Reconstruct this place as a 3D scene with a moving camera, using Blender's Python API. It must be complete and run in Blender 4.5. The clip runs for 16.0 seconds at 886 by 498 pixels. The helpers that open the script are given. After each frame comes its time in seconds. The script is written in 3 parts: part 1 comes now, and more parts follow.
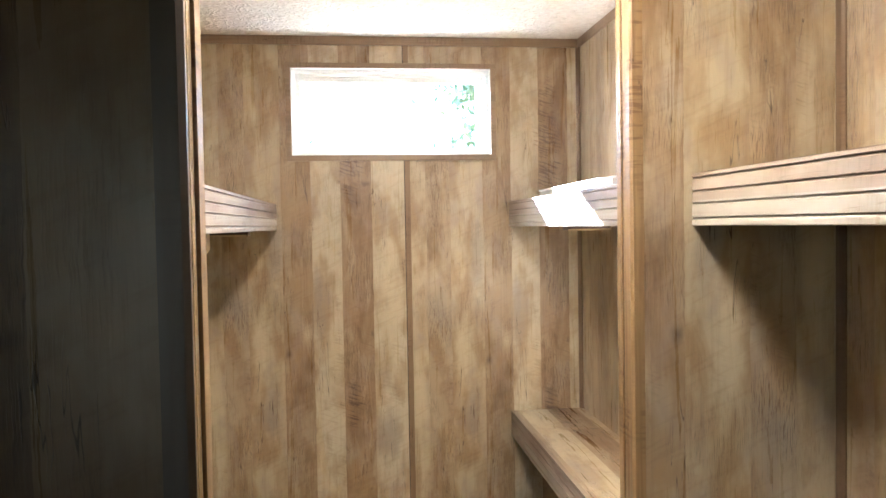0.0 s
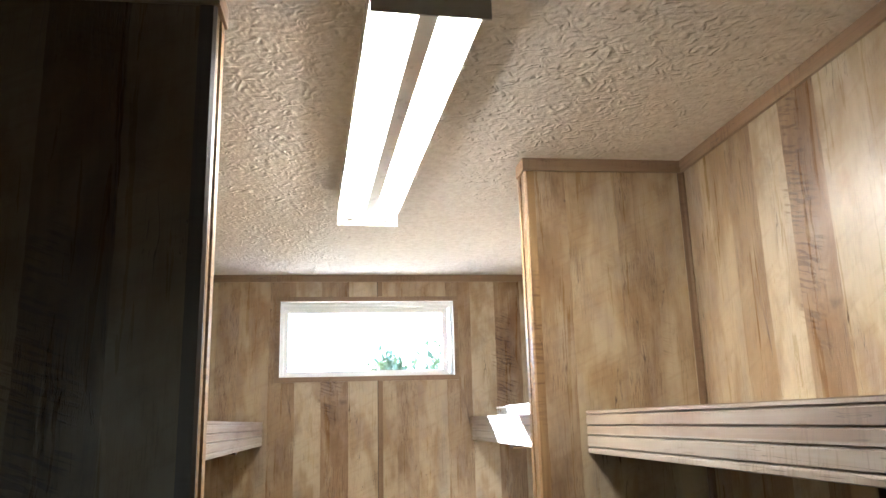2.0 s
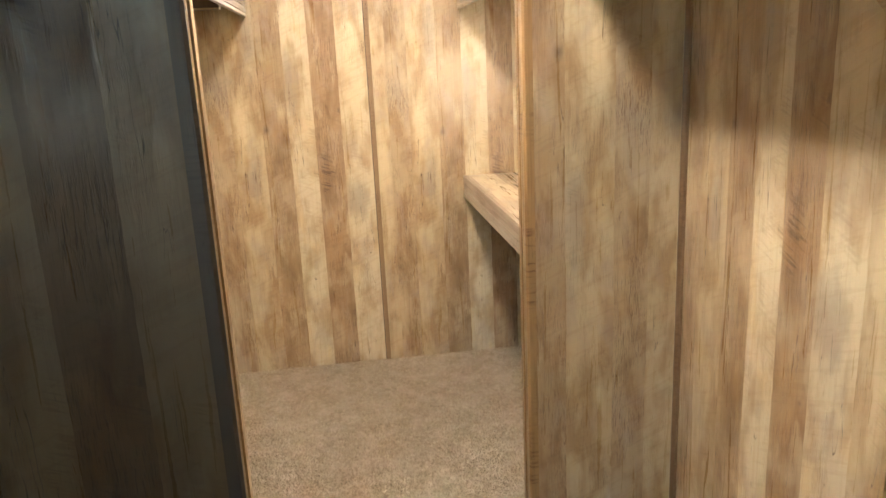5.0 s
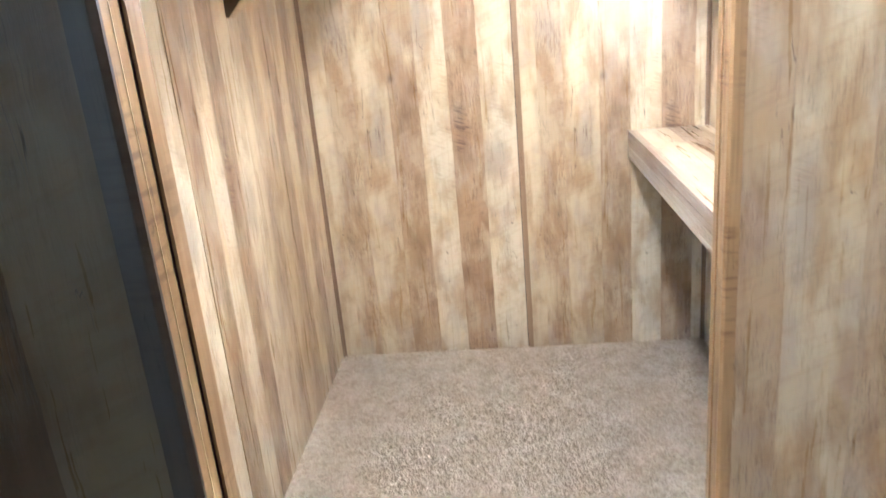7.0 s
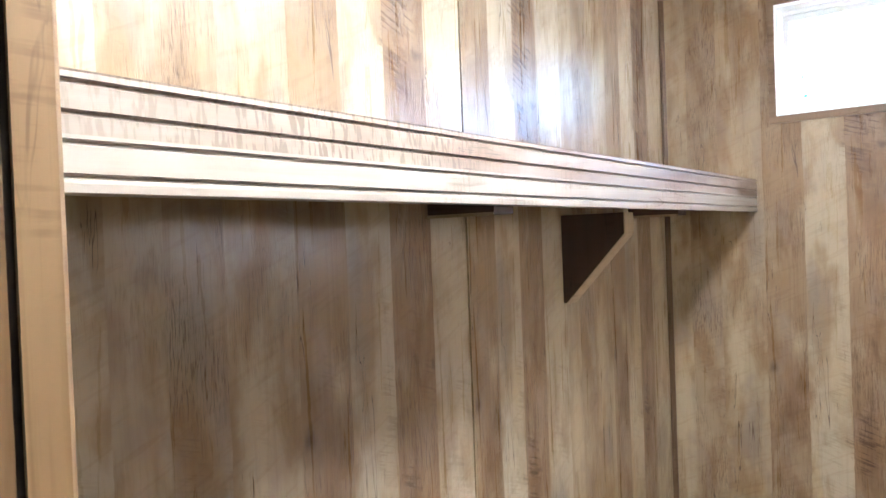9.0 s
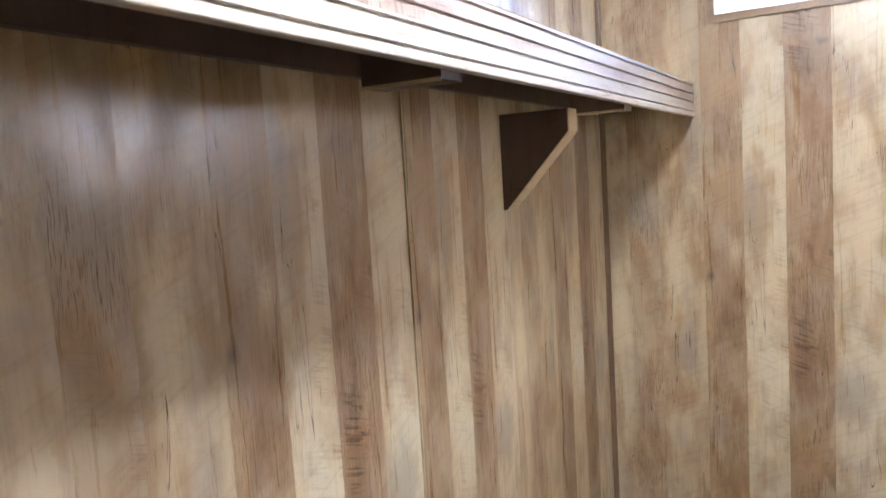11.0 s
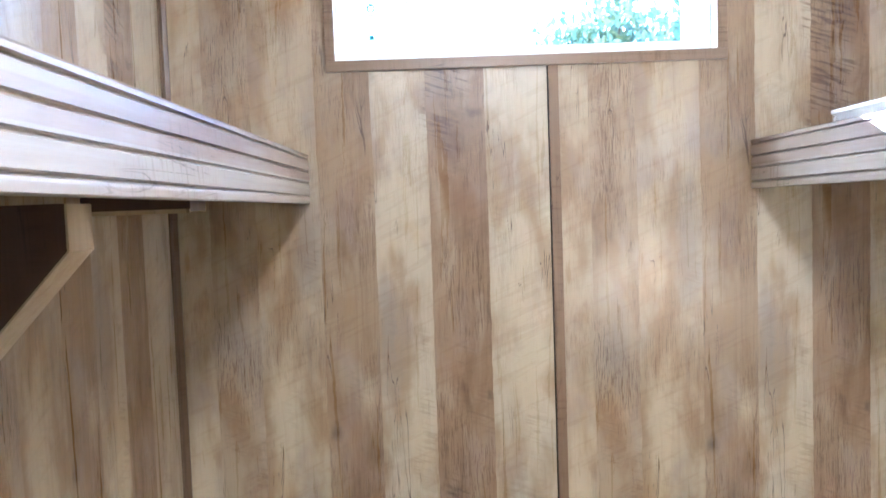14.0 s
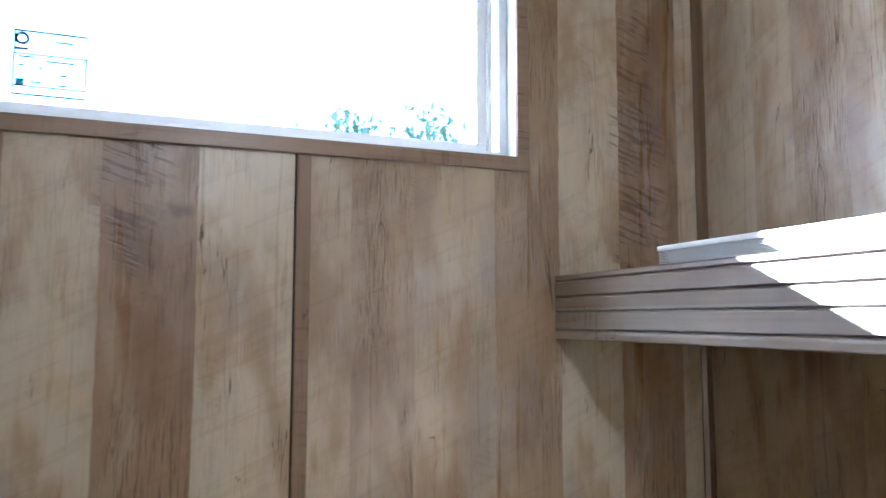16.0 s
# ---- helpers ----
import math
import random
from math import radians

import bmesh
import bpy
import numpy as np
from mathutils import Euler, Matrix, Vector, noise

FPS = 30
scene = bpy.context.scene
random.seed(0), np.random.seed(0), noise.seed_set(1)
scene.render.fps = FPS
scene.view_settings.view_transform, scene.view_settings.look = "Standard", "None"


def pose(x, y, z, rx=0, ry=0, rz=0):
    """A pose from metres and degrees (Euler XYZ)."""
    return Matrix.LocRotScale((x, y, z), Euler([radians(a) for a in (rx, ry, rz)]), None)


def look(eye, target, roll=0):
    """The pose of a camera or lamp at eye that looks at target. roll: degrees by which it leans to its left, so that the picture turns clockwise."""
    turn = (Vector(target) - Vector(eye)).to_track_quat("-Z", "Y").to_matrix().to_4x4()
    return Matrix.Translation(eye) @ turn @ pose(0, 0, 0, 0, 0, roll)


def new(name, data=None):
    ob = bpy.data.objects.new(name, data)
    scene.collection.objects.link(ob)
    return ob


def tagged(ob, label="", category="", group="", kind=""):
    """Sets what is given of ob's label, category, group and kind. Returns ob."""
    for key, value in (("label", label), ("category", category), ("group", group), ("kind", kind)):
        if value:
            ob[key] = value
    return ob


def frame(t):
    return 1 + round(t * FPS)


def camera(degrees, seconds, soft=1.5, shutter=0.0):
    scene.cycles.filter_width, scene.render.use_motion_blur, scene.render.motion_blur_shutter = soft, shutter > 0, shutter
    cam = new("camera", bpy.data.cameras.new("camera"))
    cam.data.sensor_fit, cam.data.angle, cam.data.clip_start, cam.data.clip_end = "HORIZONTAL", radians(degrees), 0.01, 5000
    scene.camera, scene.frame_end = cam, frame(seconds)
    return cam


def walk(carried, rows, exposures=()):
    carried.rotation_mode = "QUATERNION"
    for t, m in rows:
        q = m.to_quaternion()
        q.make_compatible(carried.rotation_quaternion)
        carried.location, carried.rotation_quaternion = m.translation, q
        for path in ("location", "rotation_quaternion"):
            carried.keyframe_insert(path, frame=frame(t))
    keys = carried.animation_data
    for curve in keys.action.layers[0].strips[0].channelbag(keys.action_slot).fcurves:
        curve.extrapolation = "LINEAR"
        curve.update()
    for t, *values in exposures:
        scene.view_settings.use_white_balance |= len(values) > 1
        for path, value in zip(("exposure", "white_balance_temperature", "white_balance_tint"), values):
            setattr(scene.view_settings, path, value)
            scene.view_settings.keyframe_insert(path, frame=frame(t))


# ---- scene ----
cam = camera(61.7, 16.0, shutter=0.15)
PATH = [
    (0, (-0.203, -2.91, 1.627), (0.034, -0.925, 1.562), -1.0),
    (0.5, (-0.229, -2.988, 1.616), (0.06, -1.009, 1.56), 0.0),
    (1, (-0.221, -3.057, 1.624), (0.073, -1.079, 1.639), -0.0),
    (1.5, (-0.166, -3.197, 1.67), (0.097, -1.231, 1.929), -0.8),
    (2, (-0.136, -3.346, 1.7), (0.118, -1.415, 2.152), -1.5),
    (2.5, (-0.173, -3.456, 1.694), (0.119, -1.534, 2.165), -2.2),
    (3, (-0.205, -3.533, 1.659), (0.132, -1.573, 1.873), -2.0),
    (3.5, (-0.188, -3.506, 1.611), (0.147, -1.534, 1.577), -1.5),
    (4, (-0.192, -3.469, 1.567), (0.106, -1.495, 1.452), -1.3),
    (4.5, (-0.184, -3.435, 1.49), (0.09, -1.475, 1.206), -2.1),
    (4.7, (-0.165, -3.418, 1.441), (0.103, -1.472, 1.063), -2.5),
    (6.8, (-0.072, -2.916, 1.348), (-0.151, -1.052, 0.628), -5.1),
    (7, (-0.057, -2.822, 1.376), (-0.236, -0.929, 0.756), -5.2),
    (7.5, (-0.02, -2.662, 1.459), (-0.605, -0.783, 1.1), -4.7),
    (8, (0.035, -2.527, 1.545), (-0.985, -0.814, 1.386), -3.0),
    (8.5, (0.082, -2.469, 1.573), (-1.126, -0.875, 1.546), -1.9),
    (10.8, (-0.013, -2.337, 1.524), (-1.016, -0.613, 1.375), -3.7),
    (11, (-0.042, -2.329, 1.48), (-1.042, -0.607, 1.29), -3.5),
    (11.5, (-0.202, -2.191, 1.432), (-1.075, -0.42, 1.114), -2.6),
    (12, (-0.268, -2.054, 1.398), (-0.968, -0.22, 1.015), -2.3),
    (12.5, (-0.267, -1.866, 1.394), (-0.793, 0.003, 0.912), -2.3),
    (13, (-0.255, -1.64, 1.388), (-0.582, 0.248, 0.815), -2.8),
    (13.5, (-0.187, -1.596, 1.495), (-0.384, 0.365, 1.158), -2.3),
    (14, (-0.226, -1.53, 1.599), (-0.228, 0.467, 1.488), -2.0),
    (14.5, (-0.278, -1.465, 1.627), (-0.116, 0.528, 1.672), -1.7),
    (15, (-0.288, -1.386, 1.631), (-0.024, 0.592, 1.756), -1.5),
    (15.5, (-0.237, -1.234, 1.65), (0.163, 0.721, 1.798), -0.8),
    (16, (-0.172, -1.045, 1.647), (0.528, 0.819, 1.836), 0.1),
]
walk(cam, [(t, look(eye, target, roll)) for t, eye, target, roll in PATH],
     [(0.0, 5.82, 5400.0, 10.0), (1.5, 5.47, 5350.0, 10.0), (2.5, 5.20, 5500.0, 10.0), (3.5, 5.80, 6000.0, 10.0), (4.5, 6.47, 6100.0, 10.0),
      (7.0, 7.33, 4600.0, 10.0), (8.0, 6.27, 4600.0, 10.0), (8.5, 5.97, 4750.0, 10.0), (11.0, 6.28, 4650.0, 10.0), (12.5, 6.69, 4850.0, 3.0),
      (13.5, 6.52, 4250.0, 10.0), (14.5, 5.57, 4600.0, 10.0), (15.0, 5.45, 4600.0, 10.0), (15.5, 5.30, 4500.0, 10.0), (16.0, 4.87, 4450.0, 10.0)])

# ---------------------------------------------------------------- world and light
SUN_WAY = Vector((0.51, -1.0, -0.48)).normalized()
world = bpy.data.worlds.new("sky")
scene.world = world
world.use_nodes = True
sky = world.node_tree.nodes.new("ShaderNodeTexSky")
sky.sky_type, sky.sun_disc = "NISHITA", False
sky.sun_elevation = math.asin(-SUN_WAY.z)
sky.air_density, sky.dust_density, sky.ozone_density = 0.9, 0.0, 1.6
sky.sun_rotation = math.atan2(-SUN_WAY.x, -SUN_WAY.y)
world.node_tree.links.new(sky.outputs[0], world.node_tree.nodes["Background"].inputs[0])
world.node_tree.nodes["Background"].inputs[1].default_value = 0.055

sun = new("sun", bpy.data.lights.new("sun", "SUN"))
sun.data.energy, sun.data.angle, sun.data.color = 5.0, radians(0.5), (1.0, 0.96, 0.92)
sun.matrix_world = Matrix.Translation((-6, 12, 8)) @ SUN_WAY.to_track_quat("-Z", "Y").to_matrix().to_4x4()
TUBE_GLOW = 2.0

# ---------------------------------------------------------------- dimensions
H = 2.36                      # ceiling
XL, XR, XN = -0.786, 0.706, 0.745   # left wall, right wall of the far bay, right wall of the near bay
YS0, YS1 = -1.562, -1.490     # right divider, front and back
YD0, YD1 = -2.293, -2.222     # left divider, front and back
XD, XS = -0.338, 0.318        # free ends of the left and right dividers
YB, XB = -7.0, -3.6           # room behind
S0, S1 = 1.617, 1.716         # upper shelves
LOW0, LOW1 = 0.772, 0.875     # lower shelf
WX0, WX1, WZ0, WZ1 = -0.433, 0.343, 1.903, 2.238   # window opening


# ---------------------------------------------------------------- materials
def rgb(r, g, b):
    return tuple(((c / 255 + 0.055) / 1.055) ** 2.4 if c > 10 else c / 255 / 12.92 for c in (r, g, b)) + (1.0,)


class Net:
    """Short forms for building a node material."""

    def __init__(self, name, group=None):
        if group:
            self.tree = group
            return
        self.mat = bpy.data.materials.new(name)
        self.mat.use_nodes = True
        self.tree = self.mat.node_tree
        self.bsdf = self.tree.nodes["Principled BSDF"]

    def put(self, socket, value):
        if isinstance(value, bpy.types.NodeSocket):
            self.tree.links.new(value, socket)
        else:
            socket.default_value = value

    def node(self, kind, values=None, **settings):
        n = self.tree.nodes.new(kind)
        for key, value in settings.items():
            setattr(n, key, value)
        for key, value in (values or {}).items():
            self.put(n.inputs[key], value)
        return n

    def math(self, op, a, b=0.0, clamp=False):
        return self.node("ShaderNodeMath", {0: a, 1: b}, operation=op, use_clamp=clamp).outputs[0]

    def place(self):
        return self.node("ShaderNodeTexCoord").outputs["Object"]

    def split(self, v):
        return self.node("ShaderNodeSeparateXYZ", {0: v}).outputs

    def join(self, x, y, z):
        return self.node("ShaderNodeCombineXYZ", {0: x, 1: y, 2: z}).outputs[0]

    def noise(self, v, scale, detail=3.0, rough=0.55, distort=0.0):
        return self.node("ShaderNodeTexNoise", {"Vector": v, "Scale": scale, "Detail": detail, "Roughness": rough, "Distortion": distort}).outputs[0]

    def span(self, v, a, b, c=0.0, d=1.0, smooth=False):
        return self.node("ShaderNodeMapRange", {0: v, 1: a, 2: b, 3: c, 4: d}, interpolation_type="SMOOTHSTEP" if smooth else "LINEAR").outputs[0]

    def mix(self, f, a, b, blend="MIX"):
        n = self.node("ShaderNodeMix", data_type="RGBA", blend_type=blend)
        self.put(n.inputs[0], f), self.put(n.inputs[6], a), self.put(n.inputs[7], b)
        return n.outputs[2]

    def steps(self, f, stops):
        n = self.node("ShaderNodeValToRGB", {0: f})
        n.color_ramp.interpolation = "CONSTANT"
        e = n.color_ramp.elements
        e[0].position, e[0].color = stops[0]
        e[1].position, e[1].color = stops[1]
        for p, c in stops[2:]:
            e.new(p).color = c
        return n.outputs[0]

    def bump(self, h, strength, distance):
        n = self.node("ShaderNodeBump", {"Height": h, "Strength": strength, "Distance": distance})
        self.put(self.bsdf.inputs["Normal"], n.outputs[0])

    def done(self, colour, rough, **more):
        self.put(self.bsdf.inputs["Base Color"], colour)
        self.put(self.bsdf.inputs["Roughness"], rough)
        for key, value in more.items():
            self.put(self.bsdf.inputs[key.replace("_", " ")], value)
        return self.mat


# one printed sheet repeats on every wall: seven boards, their widths, tones and how coarse their grain is
PERIOD = 0.787
PALE, BUFF, TAN, BROWN, RUST = rgb(186, 173, 146), rgb(174, 157, 126), rgb(162, 143, 113), rgb(151, 129, 97), rgb(146, 122, 91)
BOARDS = ((0.078, BUFF, 0.4), (0.095, TAN, 1.0), (0.134, BUFF, 0.6), (0.113, BROWN, 0.7), (0.112, PALE, 0.35), (0.122, RUST, 0.95), (0.133, PALE, 0.35))
# marks of the print, each across, up, half width, half height
DARK_STAINS = ((0.375, 1.00, 0.060, 0.150), (0.600, 1.74, 0.055, 0.075), (0.585, 0.86, 0.060, 0.170), (0.590, 2.12, 0.055, 0.110), (0.115, 1.62, 0.050, 0.150), (0.350, 0.45, 0.060, 0.120))
GREY_STAINS = ((0.445, 1.34, 0.035, 0.170), (0.282, 1.55, 0.034, 0.260), (0.262, 0.92, 0.045, 0.130), (0.700, 0.80, 0.060, 0.120), (0.130, 1.34, 0.060, 0.120))
PALE_STAINS = ((0.222, 1.18, 0.040, 0.200), (0.392, 1.21, 0.022, 0.070), (0.500, 1.12, 0.034, 0.170), (0.045, 1.02, 0.050, 0.220), (0.720, 1.30, 0.060, 0.300))
KNOTS = ((0.322, 1.135, 0.018, 0.026), (0.633, 1.793, 0.022, 0.013), (0.631, 0.592, 0.014, 0.012), (0.648, 1.205, 0.008, 0.018))


def printed_sheet():
    """The print itself, as one node group: across and up in, colour, relief and gloss out."""
    net = Net("printed sheet", bpy.data.node_groups.new("printed sheet", "ShaderNodeTree"))
    face = net.tree.interface
    for socket, side, kind in (("Across", "INPUT", "NodeSocketFloat"), ("Up", "INPUT", "NodeSocketFloat"), ("Colour", "OUTPUT", "NodeSocketColor"),
                               ("Relief", "OUTPUT", "NodeSocketFloat"), ("Gloss", "OUTPUT", "NodeSocketFloat")):
        face.new_socket(name=socket, in_out=side, socket_type=kind)
    given = net.node("NodeGroupInput").outputs
    u0, v = given["Across"], given["Up"]
    drift = net.noise(net.join(0.0, 3.7, v), 2.3, 2)
    edge = net.noise(net.join(net.math("MULTIPLY", u0, 4.0), 0.0, net.math("MULTIPLY", v, 30.0)), 1.0, 2)
    u0 = net.math("ADD", u0, net.math("ADD", net.math("MULTIPLY", net.math("SUBTRACT", drift, 0.5), 0.006), net.math("MULTIPLY", net.math("SUBTRACT", edge, 0.5), 0.005)))
    turns = net.math("DIVIDE", u0, PERIOD)
    fac = net.math("FRACT", net.math("ADD", turns, 40.0))
    u = net.math("MULTIPLY", fac, PERIOD)
    pos, tone_stops, id_stops, grain_stops = 0.0, [], [], []
    for i, (w, c, g) in enumerate(BOARDS):
        tone_stops.append((pos / PERIOD, c))
        q = (i * 0.37) % 1.0
        id_stops.append((pos / PERIOD, (q, q, q, 1)))
        grain_stops.append((pos / PERIOD, (g, g, g, 1)))
        pos += w
    colour = net.steps(fac, tone_stops)
    far = net.math("MULTIPLY", net.steps(fac, id_stops), 57.0)
    coarse = net.steps(fac, grain_stops)

    def at(ku, kv, more=0.0):
        return net.join(net.math("MULTIPLY", u, ku), net.math("ADD", far, more), net.math("MULTIPLY", v, kv))

    def tinted(f, low, high, most, tint, base):
        return net.mix(net.span(f, low, high, 0, most, True), base, net.mix(1.0, base, tint + (1,), "MULTIPLY"))

    # clouds of stain along each board, brown, pale, mauve-grey and golden
    colour = tinted(net.noise(at(8.0, 3.2), 1.6, 4, 0.55, 0.3), 0.42, 0.66, 0.95, (0.68, 0.575, 0.45), colour)
    pale = net.noise(at(11.0, 4.0, 9.0), 1.5, 3, 0.5, 0.5)
    colour = net.mix(net.span(pale, 0.50, 0.72, 0, 0.38, True), colour, PALE)
    mauve = net.noise(at(9.0, 4.5, 21.0), 1.4, 3, 0.55, 0.4)
    colour = net.mix(net.span(mauve, 0.50, 0.70, 0, 0.45, True), colour, rgb(150, 134, 120))
    gold = net.noise(at(8.0, 3.0, 41.0), 1.5, 3, 0.55, 0.4)
    colour = tinted(gold, 0.52, 0.72, 0.6, (1.02, 0.92, 0.72), colour)
    # the print's own marks, with ragged outlines
    ragged = net.math("MULTIPLY", net.math("SUBTRACT", net.noise(at(30.0, 9.0, 3.0), 1.0, 4, 0.6), 0.5), 1.9)

    def mark(mu, mv, ru, rv):
        du = net.math("MULTIPLY", net.math("SUBTRACT", u, mu), 1 / ru)
        dv = net.math("MULTIPLY", net.math("SUBTRACT", v, mv), 1 / rv)
        d = net.math("SQRT", net.math("ADD", net.math("MULTIPLY", du, du), net.math("MULTIPLY", dv, dv)))
        return net.math("ADD", d, ragged)

    def stains(marks, low, most):
        nearest = None
        for m in marks:
            d = mark(*m)
            nearest = d if nearest is None else net.math("MINIMUM", nearest, d)
        return net.span(nearest, low, 1.15, most, 0.0, True)

    colour = net.mix(stains(DARK_STAINS, 0.1, 0.72), colour, net.mix(1.0, colour, (0.58, 0.49, 0.41, 1), "MULTIPLY"))
    colour = net.mix(stains(GREY_STAINS, 0.1, 0.65), colour, rgb(142, 131, 116))
    colour = net.mix(stains(PALE_STAINS, 0.1, 0.65), colour, rgb(192, 176, 142))
    # streaks and fine grain, strongest on the coarse boards
    streak = net.noise(at(60.0, 2.2), 1.0, 5, 0.65, 0.6)
    colour = net.mix(net.math("MULTIPLY", net.span(streak, 0.52, 0.75, 0, 0.55), net.math("ADD", coarse, 0.25)), colour, net.mix(1.0, colour, (0.6, 0.5, 0.42, 1), "MULTIPLY"))
    grain = net.noise(at(480.0, 26.0), 1.0, 3, 0.65, 0.4)
    worn = net.span(net.noise(at(10.0, 5.0, 13.0), 1.0, 3), 0.46, 0.62, 0.04, 0.95)
    grained = net.math("MULTIPLY", net.span(grain, 0.5, 0.62), net.math("MULTIPLY", worn, coarse))
    colour = net.mix(grained, colour, net.mix(1.0, colour, (0.42, 0.34, 0.27, 1), "MULTIPLY"))
    # slanting saw marks, dense on two stretches of the rusty board, faint elsewhere
    slant = net.math("ADD", v, net.math("MULTIPLY", u, 0.34))
    saw = net.noise(net.join(net.math("MULTIPLY", u, 18.0), far, net.math("MULTIPLY", slant, 170.0)), 1.0, 2, 0.5)
    where = net.noise(at(7.0, 3.0, 33.0), 1.3, 3, 0.6)
    dense = net.math("MAXIMUM", stains(((0.570, 1.98, 0.060, 0.270), (0.575, 0.93, 0.050, 0.120)), 0.4, 0.85), net.span(where, 0.56, 0.70, 0, 0.30))
    sawn = net.math("MULTIPLY", net.span(saw, 0.52, 0.60), dense)
    colour = net.mix(sawn, colour, net.mix(1.0, colour, (0.42, 0.34, 0.28, 1), "MULTIPLY"))
    faint = net.noise(net.join(net.math("MULTIPLY", u, 9.0), far, net.math("MULTIPLY", net.math("SUBTRACT", v, net.math("MULTIPLY", u, 0.45)), 75.0)), 1.0, 2)
    colour = tinted(faint, 0.53, 0.66, 0.28, (0.74, 0.66, 0.58), colour)
    # thin checks
    crack = net.noise(at(26.0, 1.6, 5.0), 1.0, 3, 0.6, 0.8)
    thin = net.span(net.math("ABSOLUTE", net.math("SUBTRACT", crack, 0.5)), 0.002, 0.0060, 1, 0)
    thin = net.math("MULTIPLY", thin, net.span(net.noise(at(11.0, 4.6), 1.0, 2), 0.58, 0.63))
    colour = net.mix(net.math("MULTIPLY", thin, 0.85), colour, rgb(72, 52, 36))
    knot = stains(KNOTS, -0.2, 0.72)
    colour = net.mix(knot, colour, rgb(74, 54, 40))
    height = net.math("SUBTRACT", net.math("MULTIPLY", grained, -0.6), net.math("ADD", net.math("MULTIPLY", thin, 0.8), net.math("MULTIPLY", sawn, 0.35)))
    height = net.math("ADD", height, net.math("MULTIPLY", streak, 0.6))
    net.node("NodeGroupOutput", {"Colour": colour, "Relief": height, "Gloss": net.span(streak, 0.3, 0.7, 0.25, 0.37)})
    return net.tree


SHEET = printed_sheet()


def barnwood(name, across, along, origin, way=1, lift=0.0, scale=1.0, up=1, deep=1.0):
    """The printed sheet on a wall: where its first board starts, the way it runs, how far it is lifted, up=-1 when hung
    upside down, deep below 1 to paint shade into the colour.
    """
    net = Net(name)
    xyz = net.split(net.place())
    v = net.math("MULTIPLY", net.math("SUBTRACT", xyz["XYZ".index(along)], lift), up)
    u = net.math("DIVIDE", net.math("SUBTRACT", xyz["XYZ".index(across)], origin), way * scale)
    sheet = net.node("ShaderNodeGroup", node_tree=SHEET)
    net.put(sheet.inputs["Across"], u), net.put(sheet.inputs["Up"], v)
    colour = sheet.outputs["Colour"]
    # shade put into the colour: the same print, multiplied darker and browner
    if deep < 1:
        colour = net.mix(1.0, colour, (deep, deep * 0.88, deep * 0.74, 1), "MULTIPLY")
    net.bump(sheet.outputs["Relief"], 0.5, 0.0018)
    return net.done(colour, sheet.outputs["Gloss"], Specular_IOR_Level=0.75 if deep == 1 else 0.38)


